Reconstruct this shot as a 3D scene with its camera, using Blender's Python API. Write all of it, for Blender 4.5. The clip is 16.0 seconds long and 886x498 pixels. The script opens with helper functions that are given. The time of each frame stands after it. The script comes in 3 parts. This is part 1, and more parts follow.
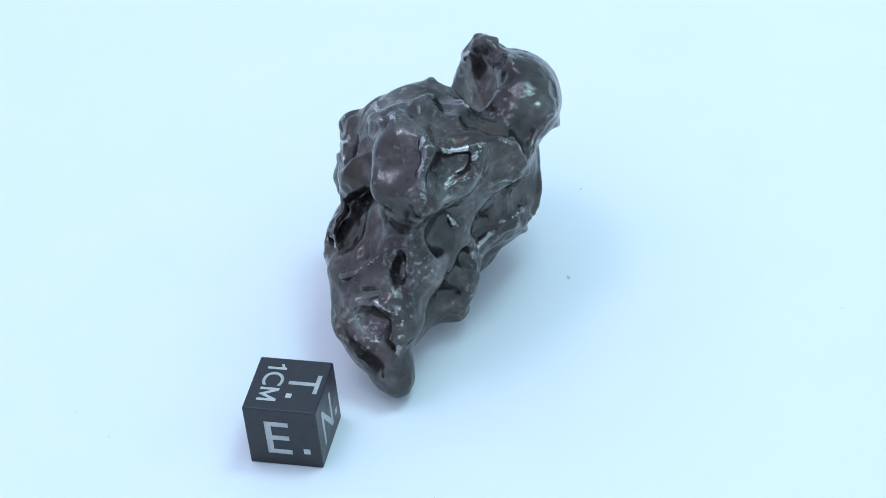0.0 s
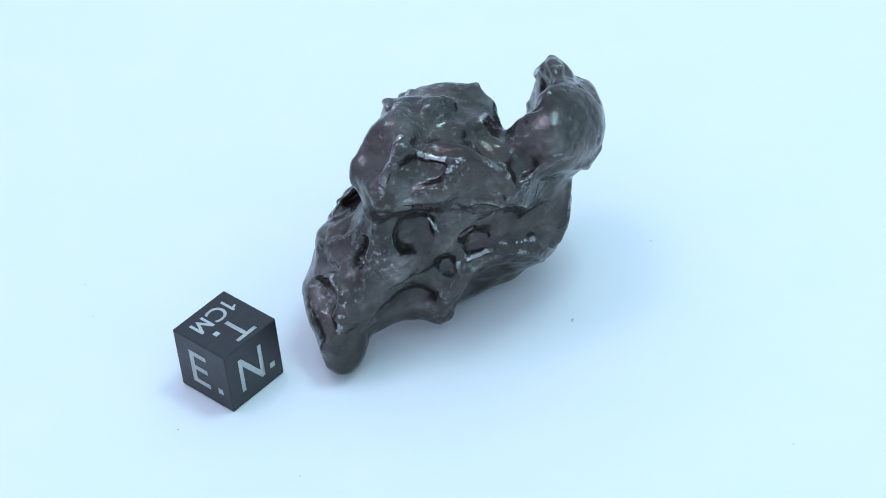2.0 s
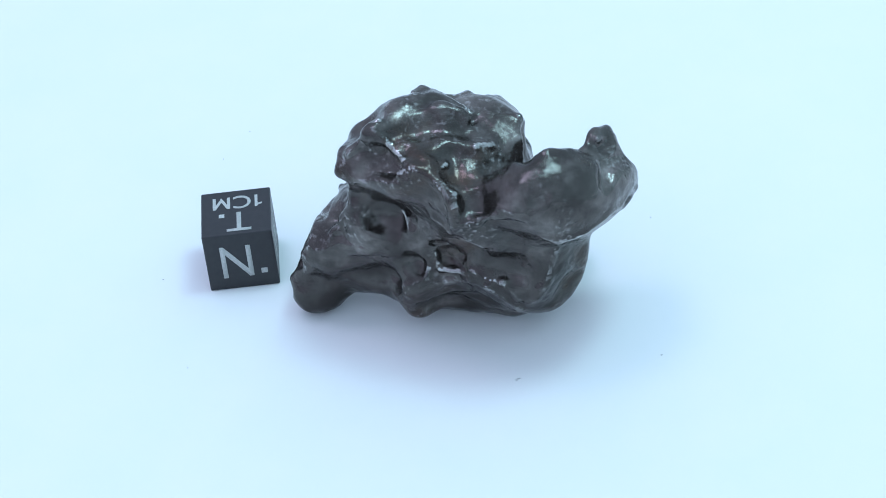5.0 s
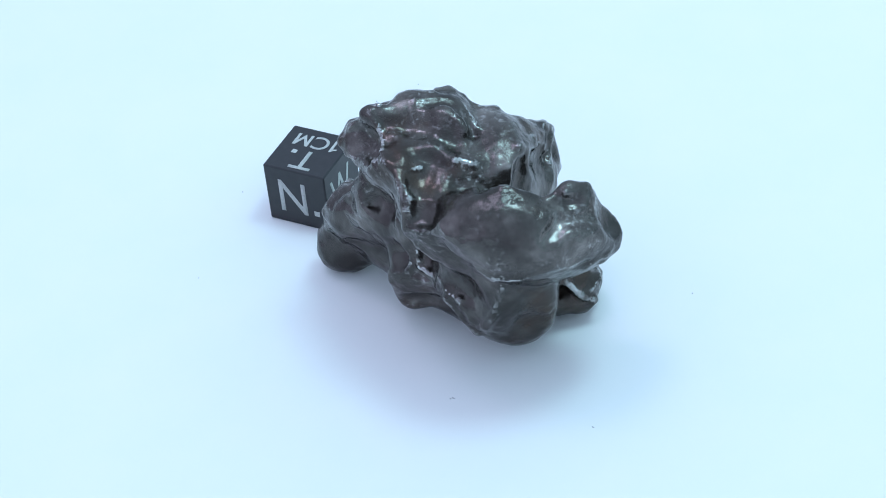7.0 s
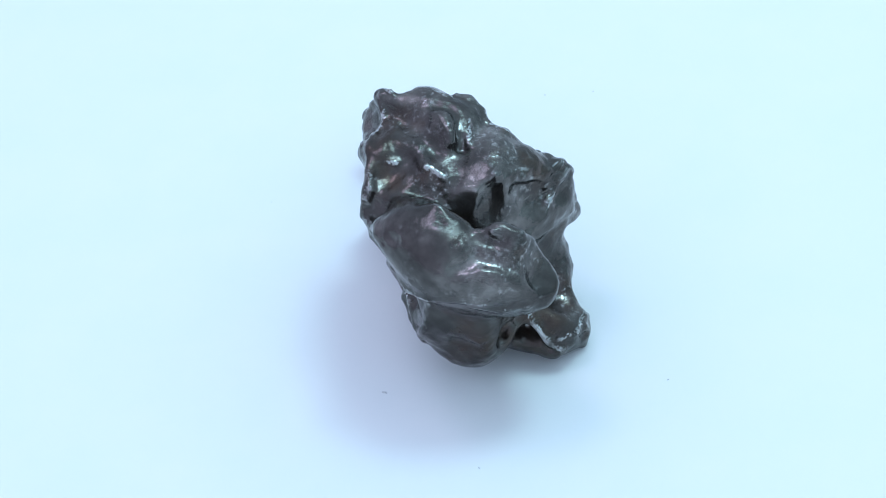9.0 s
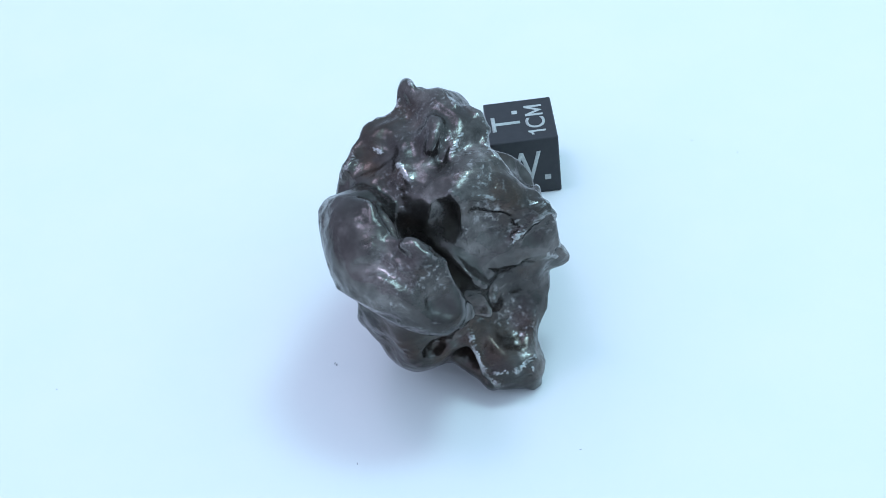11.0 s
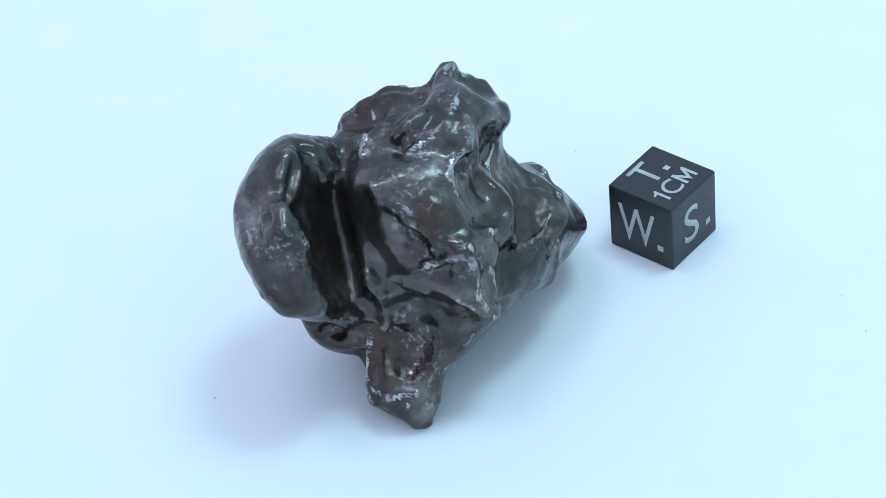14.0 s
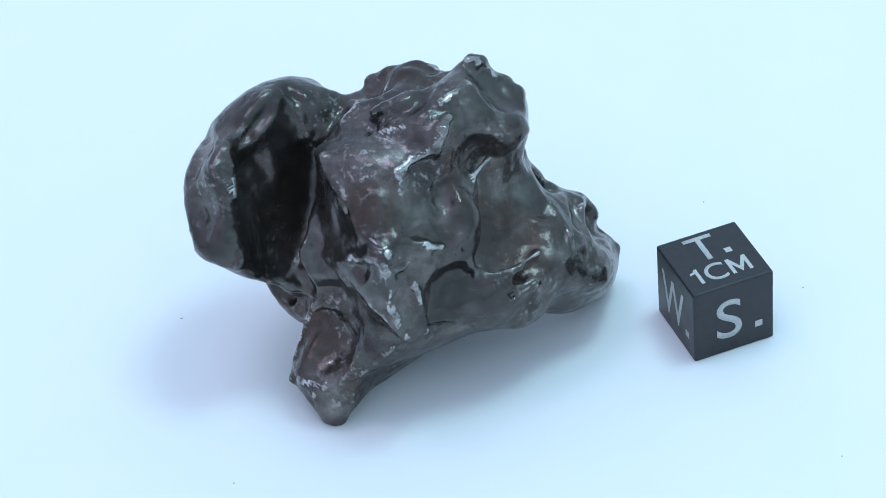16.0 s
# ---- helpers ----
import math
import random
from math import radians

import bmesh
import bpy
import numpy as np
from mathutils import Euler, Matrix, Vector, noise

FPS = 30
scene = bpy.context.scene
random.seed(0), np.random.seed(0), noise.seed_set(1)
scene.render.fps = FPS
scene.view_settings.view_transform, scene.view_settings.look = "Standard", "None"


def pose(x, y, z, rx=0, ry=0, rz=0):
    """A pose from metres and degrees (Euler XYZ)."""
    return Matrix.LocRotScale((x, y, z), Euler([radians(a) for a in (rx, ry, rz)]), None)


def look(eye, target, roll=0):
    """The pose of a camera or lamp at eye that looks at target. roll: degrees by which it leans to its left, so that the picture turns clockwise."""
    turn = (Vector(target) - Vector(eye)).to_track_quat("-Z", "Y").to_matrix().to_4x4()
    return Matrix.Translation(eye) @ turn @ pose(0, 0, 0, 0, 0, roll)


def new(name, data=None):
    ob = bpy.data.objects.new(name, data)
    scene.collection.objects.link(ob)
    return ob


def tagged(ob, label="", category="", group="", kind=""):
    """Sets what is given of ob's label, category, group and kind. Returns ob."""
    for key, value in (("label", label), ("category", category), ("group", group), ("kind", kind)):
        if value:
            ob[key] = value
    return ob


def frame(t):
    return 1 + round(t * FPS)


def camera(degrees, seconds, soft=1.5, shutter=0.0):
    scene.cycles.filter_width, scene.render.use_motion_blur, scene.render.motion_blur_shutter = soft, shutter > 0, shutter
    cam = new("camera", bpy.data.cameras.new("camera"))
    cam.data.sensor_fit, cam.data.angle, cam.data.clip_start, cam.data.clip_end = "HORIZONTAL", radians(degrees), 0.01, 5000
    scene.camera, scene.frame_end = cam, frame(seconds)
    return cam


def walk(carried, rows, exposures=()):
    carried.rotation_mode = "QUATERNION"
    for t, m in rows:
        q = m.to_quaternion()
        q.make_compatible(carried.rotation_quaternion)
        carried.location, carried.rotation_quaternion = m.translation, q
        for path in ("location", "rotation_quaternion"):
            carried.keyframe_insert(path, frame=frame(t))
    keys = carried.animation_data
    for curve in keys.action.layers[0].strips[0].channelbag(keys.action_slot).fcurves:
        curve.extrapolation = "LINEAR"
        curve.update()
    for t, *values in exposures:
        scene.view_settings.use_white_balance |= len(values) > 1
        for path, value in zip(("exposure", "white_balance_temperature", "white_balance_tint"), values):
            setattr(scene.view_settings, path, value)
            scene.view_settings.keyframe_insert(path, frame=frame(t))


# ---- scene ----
# The camera stands on a stand before a turning table and, late in the clip, slides in along its own line of sight.
cam = camera(19.656, 16.0, soft=0.9)
AIM = Vector((0.00053, 0.00543, 0.00645))
SIGHT = Vector((0.0, 0.76690, -0.64177))
ROLL = -6.2
walk(cam, [(t, look(AIM - SIGHT * d, AIM + SIGHT * 0.05, ROLL)) for t, d in (
    (0, 0.3606), (2, 0.3610), (4, 0.3606), (6.5, 0.3582), (9, 0.3578), (11, 0.3594), (11.5, 0.3592), (12, 0.3578), (12.5, 0.3531),
    (13, 0.3457), (13.5, 0.3378), (14, 0.3304), (14.5, 0.3235), (15, 0.3159), (15.5, 0.3089), (16, 0.3021))])

# ---- light ----
scene.view_settings.exposure = 0.0
world = bpy.data.worlds.new("room_light")
world.use_nodes = True
# A pale room: the bright ceiling fades to dimmer walls; lilac on one hand, greenish blue on the other.
wn = world.node_tree
place = wn.nodes.new("ShaderNodeTexCoord")
split = wn.nodes.new("ShaderNodeSeparateXYZ")
wn.links.new(place.outputs["Generated"], split.inputs[0])
height = wn.nodes.new("ShaderNodeValToRGB")
height.color_ramp.elements[0].position, height.color_ramp.elements[0].color = 0.0, (0.75, 0.75, 0.75, 1)
height.color_ramp.elements[1].position, height.color_ramp.elements[1].color = 0.9, (1.0, 1.0, 1.0, 1)
wn.links.new(split.outputs["Z"], height.inputs["Fac"])
side = wn.nodes.new("ShaderNodeMapRange")
side.inputs["From Min"].default_value, side.inputs["From Max"].default_value = -1.0, 1.0
wn.links.new(split.outputs["X"], side.inputs["Value"])
tint = wn.nodes.new("ShaderNodeMix")
tint.data_type = "RGBA"
tint.inputs[6].default_value, tint.inputs[7].default_value = (0.70, 0.79, 1.14, 1), (0.59, 0.93, 1.18, 1)
wn.links.new(side.outputs["Result"], tint.inputs[0])
both = wn.nodes.new("ShaderNodeMix")
both.data_type, both.blend_type = "RGBA", "MULTIPLY"
both.inputs[0].default_value = 1.0
wn.links.new(tint.outputs[2], both.inputs[6])
wn.links.new(height.outputs["Color"], both.inputs[7])
wn.links.new(both.outputs[2], wn.nodes["Background"].inputs[0])
wn.nodes["Background"].inputs[1].default_value = 1.03
scene.world = world


def lamp(name, eye, target, size_x, size_y, watts, colour):
    data = bpy.data.lights.new(name, "AREA")
    data.shape, data.size, data.size_y, data.energy, data.color = "RECTANGLE", size_x, size_y, watts, colour
    ob = new(name, data)
    ob.matrix_world = look(eye, target)
    return ob


lamp("lamp_left", (-0.11, 0.05, 0.50), (0, 0, 0), 0.12, 0.13, 0.31, (0.82, 0.82, 1.20))
lamp("lamp_right", (0.15, 0.03, 0.50), (0, 0, 0), 0.12, 0.13, 0.67, (0.61, 1.06, 1.22))


# ---- materials ----
def material(name):
    m = bpy.data.materials.new(name)
    m.use_nodes = True
    nt = m.node_tree
    return m, nt, nt.nodes["Principled BSDF"]


def node(nt, kind, **values):
    n = nt.nodes.new(kind)
    for key, value in values.items():
        n.inputs[key.replace("_", " ")].default_value = value
    return n


def coords(nt):
    return nt.nodes.new("ShaderNodeTexCoord").outputs["Object"]


def noise_tex(nt, scale, detail=4, rough=0.55):
    n = node(nt, "ShaderNodeTexNoise", Scale=scale, Detail=detail, Roughness=rough)
    nt.links.new(coords(nt), n.inputs["Vector"])
    return n.outputs["Fac"]


def ramp(nt, value, stops):
    r = nt.nodes.new("ShaderNodeValToRGB")
    el = r.color_ramp.elements
    while len(el) < len(stops):
        el.new(0.5)
    for e, (at, c) in zip(el, stops):
        e.position = at
        e.color = (*c, 1) if isinstance(c, tuple) else (c, c, c, 1)
    nt.links.new(value, r.inputs["Fac"])
    return r.outputs["Color"]


def mix(nt, fac, a, b, mode="MIX"):
    m = nt.nodes.new("ShaderNodeMix")
    m.data_type, m.blend_type = "RGBA", mode
    for value, socket in ((fac, 0), (a, 6), (b, 7)):
        if hasattr(value, "is_output"):
            nt.links.new(value, m.inputs[socket])
        else:
            m.inputs[socket].default_value = (*value, 1) if isinstance(value, tuple) else value
    return m.outputs[2]


def bump(nt, height, strength, distance, normal=None):
    b = node(nt, "ShaderNodeBump", Strength=strength, Distance=distance)
    nt.links.new(height, b.inputs["Height"])
    if normal:
        nt.links.new(normal, b.inputs["Normal"])
    return b.outputs["Normal"]


def paper_material():
    m, nt, p = material("white_paper")
    nt.links.new(ramp(nt, noise_tex(nt, 60, 3), [(0.3, (0.80, 0.82, 0.82)), (0.7, (0.83, 0.83, 0.83))]), p.inputs["Base Color"])
    p.inputs["Roughness"].default_value = 0.85
    p.inputs["Specular IOR Level"].default_value = 0.2
    nt.links.new(bump(nt, noise_tex(nt, 5000, 3), 0.15, 0.00005), p.inputs["Normal"])
    return m


def iron_material():
    m, nt, p = material("meteoric_iron")
    blotch = ramp(nt, noise_tex(nt, 130, 5), [(0.32, (0.050, 0.046, 0.042)), (0.50, (0.102, 0.092, 0.085)), (0.64, (0.195, 0.177, 0.164)), (0.78, (0.36, 0.33, 0.31))])
    rust = ramp(nt, noise_tex(nt, 75, 6, 0.65), [(0.50, 0.0), (0.62, 0.8)])
    colour = mix(nt, rust, blotch, (0.075, 0.050, 0.038))
    grime = ramp(nt, noise_tex(nt, 420, 5, 0.7), [(0.42, 0.0), (0.62, 0.6)])
    colour = mix(nt, grime, colour, (0.045, 0.040, 0.038))
    glint = ramp(nt, noise_tex(nt, 1300, 4, 0.65), [(0.54, 0.0), (0.66, 1.0)])
    bare = ramp(nt, noise_tex(nt, 110, 4), [(0.50, 0.0), (0.64, 0.8)])
    colour = mix(nt, mix(nt, 1.0, glint, bare, "MULTIPLY"), colour, (0.40, 0.385, 0.37))
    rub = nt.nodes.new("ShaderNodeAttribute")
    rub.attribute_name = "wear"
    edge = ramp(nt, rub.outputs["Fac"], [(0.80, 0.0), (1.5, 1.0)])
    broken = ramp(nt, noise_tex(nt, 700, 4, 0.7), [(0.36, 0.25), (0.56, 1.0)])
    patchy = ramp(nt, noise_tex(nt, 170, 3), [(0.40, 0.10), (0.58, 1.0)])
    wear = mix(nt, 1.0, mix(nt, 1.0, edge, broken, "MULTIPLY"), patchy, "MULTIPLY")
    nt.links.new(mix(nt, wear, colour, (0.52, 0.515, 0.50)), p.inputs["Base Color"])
    p.inputs["Metallic"].default_value = 0.8
    nt.links.new(ramp(nt, noise_tex(nt, 160, 4), [(0.3, 0.10), (0.7, 0.32)]), p.inputs["Roughness"])
    n = bump(nt, noise_tex(nt, 600, 5, 0.62), 0.34, 0.00026)
    n = bump(nt, noise_tex(nt, 2200, 4, 0.65), 0.40, 0.00008, n)
    nt.links.new(n, p.inputs["Normal"])
    return m


def black_material():
    m, nt, p = material("black_anodised_aluminium")
    nt.links.new(ramp(nt, noise_tex(nt, 900, 3), [(0.3, (0.013, 0.013, 0.016)), (0.7, (0.020, 0.020, 0.023))]), p.inputs["Base Color"])
    nt.links.new(ramp(nt, noise_tex(nt, 400, 4), [(0.3, 0.30), (0.7, 0.42)]), p.inputs["Roughness"])
    nt.links.new(bump(nt, noise_tex(nt, 9000, 2), 0.08, 0.00002), p.inputs["Normal"])
    return m


def engraved_material():
    m, nt, p = material("engraved_marking")
    nt.links.new(ramp(nt, noise_tex(nt, 3000, 3), [(0.3, (0.38, 0.40, 0.38)), (0.7, (0.50, 0.51, 0.49))]), p.inputs["Base Color"])
    p.inputs["Roughness"].default_value = 0.6
    return m


def speck_material():
    m, nt, p = material("dark_dust")
    nt.links.new(ramp(nt, noise_tex(nt, 4000, 2), [(0.3, (0.30, 0.30, 0.32)), (0.7, (0.45, 0.45, 0.46))]), p.inputs["Base Color"])
    p.inputs["Roughness"].default_value = 0.9
    return m


PAPER, IRON, BLACK, MARK, DUST = paper_material(), iron_material(), black_material(), engraved_material(), speck_material()


def part(name, bm, mat, parent=None, label=""):
    me = bpy.data.meshes.new(name)
    bm.to_mesh(me)
    bm.free()
    me.materials.append(mat)
    ob = new(name, me)
    ob.parent = parent
    return tagged(ob, label)


# ---- the turning paper ----
def build_paper():
    bm = bmesh.new()
    bmesh.ops.create_circle(bm, cap_ends=True, segments=128, radius=0.9)
    top = bm.faces[:]
    low = bmesh.ops.extrude_face_region(bm, geom=top)
    bmesh.ops.translate(bm, verts=[v for v in low["geom"] if isinstance(v, bmesh.types.BMVert)], vec=(0, 0, -0.0003))
    bmesh.ops.recalc_face_normals(bm, faces=bm.faces[:])
    ob = part("paper_sheet", bm, PAPER)
    return tagged(ob, "plain matte white paper sheet covering the turning table", "paper", kind="structure")


# ---- the meteorite: lobes melted together, hollows pressed into them ----
STEP = 0.25
LOW, HIGH = np.array((-19.0, -23.0, -0.6)), np.array((23.0, 30.0, 41.0))
AXES = [np.arange(LOW[i], HIGH[i], STEP) for i in range(3)]
GRID = np.stack(np.meshgrid(*AXES, indexing="ij"), -1).astype(np.float32)
field = np.full(GRID.shape[:3], 40.0, np.float32)
polish = np.zeros(GRID.shape[:3], np.float32)


def relief(size, seed):
    """Smooth random values of that grain over the grid, -1 to 1."""
    rng = np.random.default_rng(seed)
    out = rng.uniform(-1, 1, [int((HIGH[i] - LOW[i]) / size) + 3 for i in range(3)]).astype(np.float32)
    for i in range(3):
        at = (AXES[i] - LOW[i]) / size
        k = at.astype(int)
        f = (at - k).astype(np.float32)
        f = (f * f * (3 - 2 * f)).reshape([-1 if j == i else 1 for j in range(3)])
        out = np.take(out, k, i) * (1 - f) + np.take(out, k + 1, i) * f
    return out


# The grid bent at random, so that no hollow is a clean oval.
BENT = GRID + np.stack([0.45 * relief(4.2, 20 + i) + 0.22 * relief(1.9, 30 + i) for i in range(3)], -1)


def reach(x, y, z, r):
    """The block of the grid within r of a place."""
    return tuple(slice(max(0, int((c - r - LOW[i]) / STEP)), max(0, int((c + r - LOW[i]) / STEP) + 2)) for i, c in enumerate((x, y, z)))


def ellipsoid(grid, x, y, z, rx, ry, rz, ax, ay, az):
    turn = np.array(Euler((radians(ax), radians(ay), radians(az))).to_matrix(), np.float32)
    r = np.array((rx, ry, rz), np.float32)
    a = ((grid - np.array((x, y, z), np.float32)) @ turn) / r
    k0 = np.sqrt((a * a).sum(-1)) + 1e-6
    return k0 * (k0 - 1) / (np.sqrt(((a / r) ** 2).sum(-1)) + 1e-9)


def lobe(x, y, z, rx, ry, rz, ax=0, ay=0, az=0, melt=0.9):
    """Adds a rounded mass: centre and radii in millimetres, turn in degrees."""
    b = reach(x, y, z, max(rx, ry, rz) + 8)
    d, f = ellipsoid(GRID[b], x, y, z, rx, ry, rz, ax, ay, az), field[b]
    low = np.minimum(d, f)
    field[b] = low - melt * np.log(np.exp(-(d - low) / melt) + np.exp(-(f - low) / melt))


def hollow(x, y, z, rx, ry, rz, ax=0, ay=0, az=0, melt=0.36):
    """Presses a rounded hollow into the mass, with a ridge about it."""
    b = reach(x, y, z, max(rx, ry, rz) + 3)
    d, f = -ellipsoid(BENT[b], x, y, z, rx, ry, rz, ax, ay, az), field[b]
    high = np.maximum(d, f)
    field[b] = high + melt * np.log(np.exp((d - high) / melt) + np.exp((f - high) / melt))


def carve(x, y, z, rx, ry, rz, ax=0, ay=0, az=0, melt=0.4):
    """Takes a rounded mass away."""
    b = reach(x, y, z, max(rx, ry, rz) + 6)
    d, f = -ellipsoid(GRID[b], x, y, z, rx, ry, rz, ax, ay, az), field[b]
    high = np.maximum(d, f)
    field[b] = high + melt * np.log(np.exp((d - high) / melt) + np.exp((f - high) / melt))


def strokes(points, r):
    """Each stretch of a line: its block of the grid, and the distance from it there."""
    for p, q in zip(points, points[1:]):
        p, q = np.array(p, np.float32), np.array(q, np.float32)
        b = reach(*((p + q) / 2), float(np.abs(q - p).max()) / 2 + r + 2.5)
        g, way = BENT[b] - p, q - p
        along = ((g @ way) / (way @ way + 1e-6)).clip(0, 1)
        yield b, np.sqrt(((g - along[..., None] * way) ** 2).sum(-1)) - r


def crest(points, r=0.26, melt=0.30):
    """A narrow ridge along a line, melted into the mass."""
    for b, d in strokes(points, r):
        f = field[b]
        low = np.minimum(d, f)
        field[b] = low - melt * np.log(np.exp(-(d - low) / melt) + np.exp(-(f - low) / melt))
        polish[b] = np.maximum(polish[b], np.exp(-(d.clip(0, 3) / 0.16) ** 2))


def trough(points, r, melt=0.30):
    """A rounded channel along a line."""
    for b, d in strokes(points, r):
        f = field[b]
        high = np.maximum(-d, f)
        field[b] = high + melt * np.log(np.exp((-d - high) / melt) + np.exp((f - high) / melt))


def roughen(size, depth, seed):
    """Uneven surface: smooth random relief of that grain, in millimetres."""
    field[...] += depth * relief(size, seed)


def scallop(count, least, most, depth):
    """Shallow thumb-prints strewn over the surface, each square to it."""
    rng = np.random.default_rng(count + 7)
    near = np.argwhere(np.abs(field[2:-2, 2:-2, 2:-2]) < STEP * 0.6) + 2
    for i, j, k in near[rng.choice(len(near), count, replace=False)]:
        slope = Vector((field[i + 2, j, k] - field[i - 2, j, k], field[i, j + 2, k] - field[i, j - 2, k], field[i, j, k + 2] - field[i, j, k - 2]))
        wide, deep = rng.uniform(least, most), depth * rng.uniform(0.5, 1.2)
        if not 3.4 < slope.length / STEP < 4.6:
            continue
        slope.normalize()
        x, y, z = Vector(LOW + np.array((i, j, k)) * STEP) + slope * deep
        turn = slope.to_track_quat("Z", "Y").to_euler()
        hollow(x, y, z, wide * 1.15, wide * rng.uniform(0.7, 1.15), 2 * deep, *(math.degrees(a) for a in turn), melt=0.06)


def blurred(rounds):
    """The field near the surface, averaged over its surroundings."""
    soft = field.clip(-3, 3)
    for _ in range(rounds):
        for i in range(3):
            n = soft.shape[i]
            wide = np.pad(soft, [(1, 1) if j == i else (0, 0) for j in range(3)], mode="edge")
            soft = (np.take(wide, np.arange(n), i) + np.take(wide, np.arange(1, n + 1), i) + np.take(wide, np.arange(2, n + 2), i)) / 3
    return soft


def soften(rounds):
    """Melts the seams between masses."""
    field[...] = blurred(rounds)


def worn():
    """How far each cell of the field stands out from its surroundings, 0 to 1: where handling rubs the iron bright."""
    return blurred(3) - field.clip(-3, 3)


def weather(amount):
    """Rounds off thin crests and closes hairline pits."""
    field[...] = field.clip(-3, 3) * (1 - amount) + blurred(4) * amount - 0.06


def skin(name, mat, rub):
    """The surface of the field as a mesh of quads, one corner to a cell."""
    s = field < 0
    n = np.array(s.shape) - 1
    total, count = np.zeros((*n, 3), np.float32), np.zeros(n, np.float32)
    for axis in range(3):
        others = [a for a in range(3) if a != axis]
        for i in (0, 1):
            for j in (0, 1):
                lo = [None] * 3
                lo[axis], lo[others[0]], lo[others[1]] = slice(0, -1), slice(i, n[others[0]] + i), slice(j, n[others[1]] + j)
                hi = list(lo)
                hi[axis] = slice(1, None)
                a, b = field[tuple(lo)], field[tuple(hi)]
                cross = (a < 0) != (b < 0)
                f = np.where(cross, a / np.where(cross, a - b, 1), 0)
                for k in range(3):
                    base = f if k == axis else (i if k == others[0] else j)
                    total[..., k] += np.where(cross, base, 0)
                count += cross
    used = count > 0
    index = np.full(n, -1, np.int64)
    index[used] = np.arange(used.sum())
    cells = np.argwhere(used)
    places = (cells + total[used] / count[used][:, None]) * STEP + LOW
    faces = []
    for axis in range(3):
        o1, o2 = (axis + 1) % 3, (axis + 2) % 3
        a = s[tuple(slice(0, -1) if k == axis else slice(None) for k in range(3))]
        b = s[tuple(slice(1, None) if k == axis else slice(None) for k in range(3))]
        e = np.argwhere(a != b)
        e = e[(e[:, o1] > 0) & (e[:, o2] > 0) & (e[:, o1] < n[o1]) & (e[:, o2] < n[o2])]
        inside = a[tuple(e.T)]
        ring = []
        for d1, d2 in ((1, 1), (0, 1), (0, 0), (1, 0)):
            c = e.copy()
            c[:, o1] -= d1
            c[:, o2] -= d2
            ring.append(index[tuple(c.T)])
        quad = np.stack(ring, -1)
        quad[~inside] = quad[~inside][:, ::-1]
        faces.append(quad)
    faces = np.concatenate(faces)
    me = bpy.data.meshes.new(name)
    me.vertices.add(len(places))
    me.vertices.foreach_set("co", (places * 0.001).astype(np.float32).ravel())
    me.loops.add(faces.size)
    me.loops.foreach_set("vertex_index", faces.ravel().astype(np.int32))
    me.polygons.add(len(faces))
    me.polygons.foreach_set("loop_start", np.arange(0, faces.size, 4, dtype=np.int32))
    me.polygons.foreach_set("use_smooth", np.ones(len(faces), bool))
    me.update(calc_edges=True)
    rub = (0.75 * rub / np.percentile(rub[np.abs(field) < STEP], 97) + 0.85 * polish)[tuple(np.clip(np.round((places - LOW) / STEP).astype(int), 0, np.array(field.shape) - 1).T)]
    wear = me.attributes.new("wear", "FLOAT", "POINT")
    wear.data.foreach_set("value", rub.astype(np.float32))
    me.validate()
    me.materials.append(mat)
    return new(name, me)


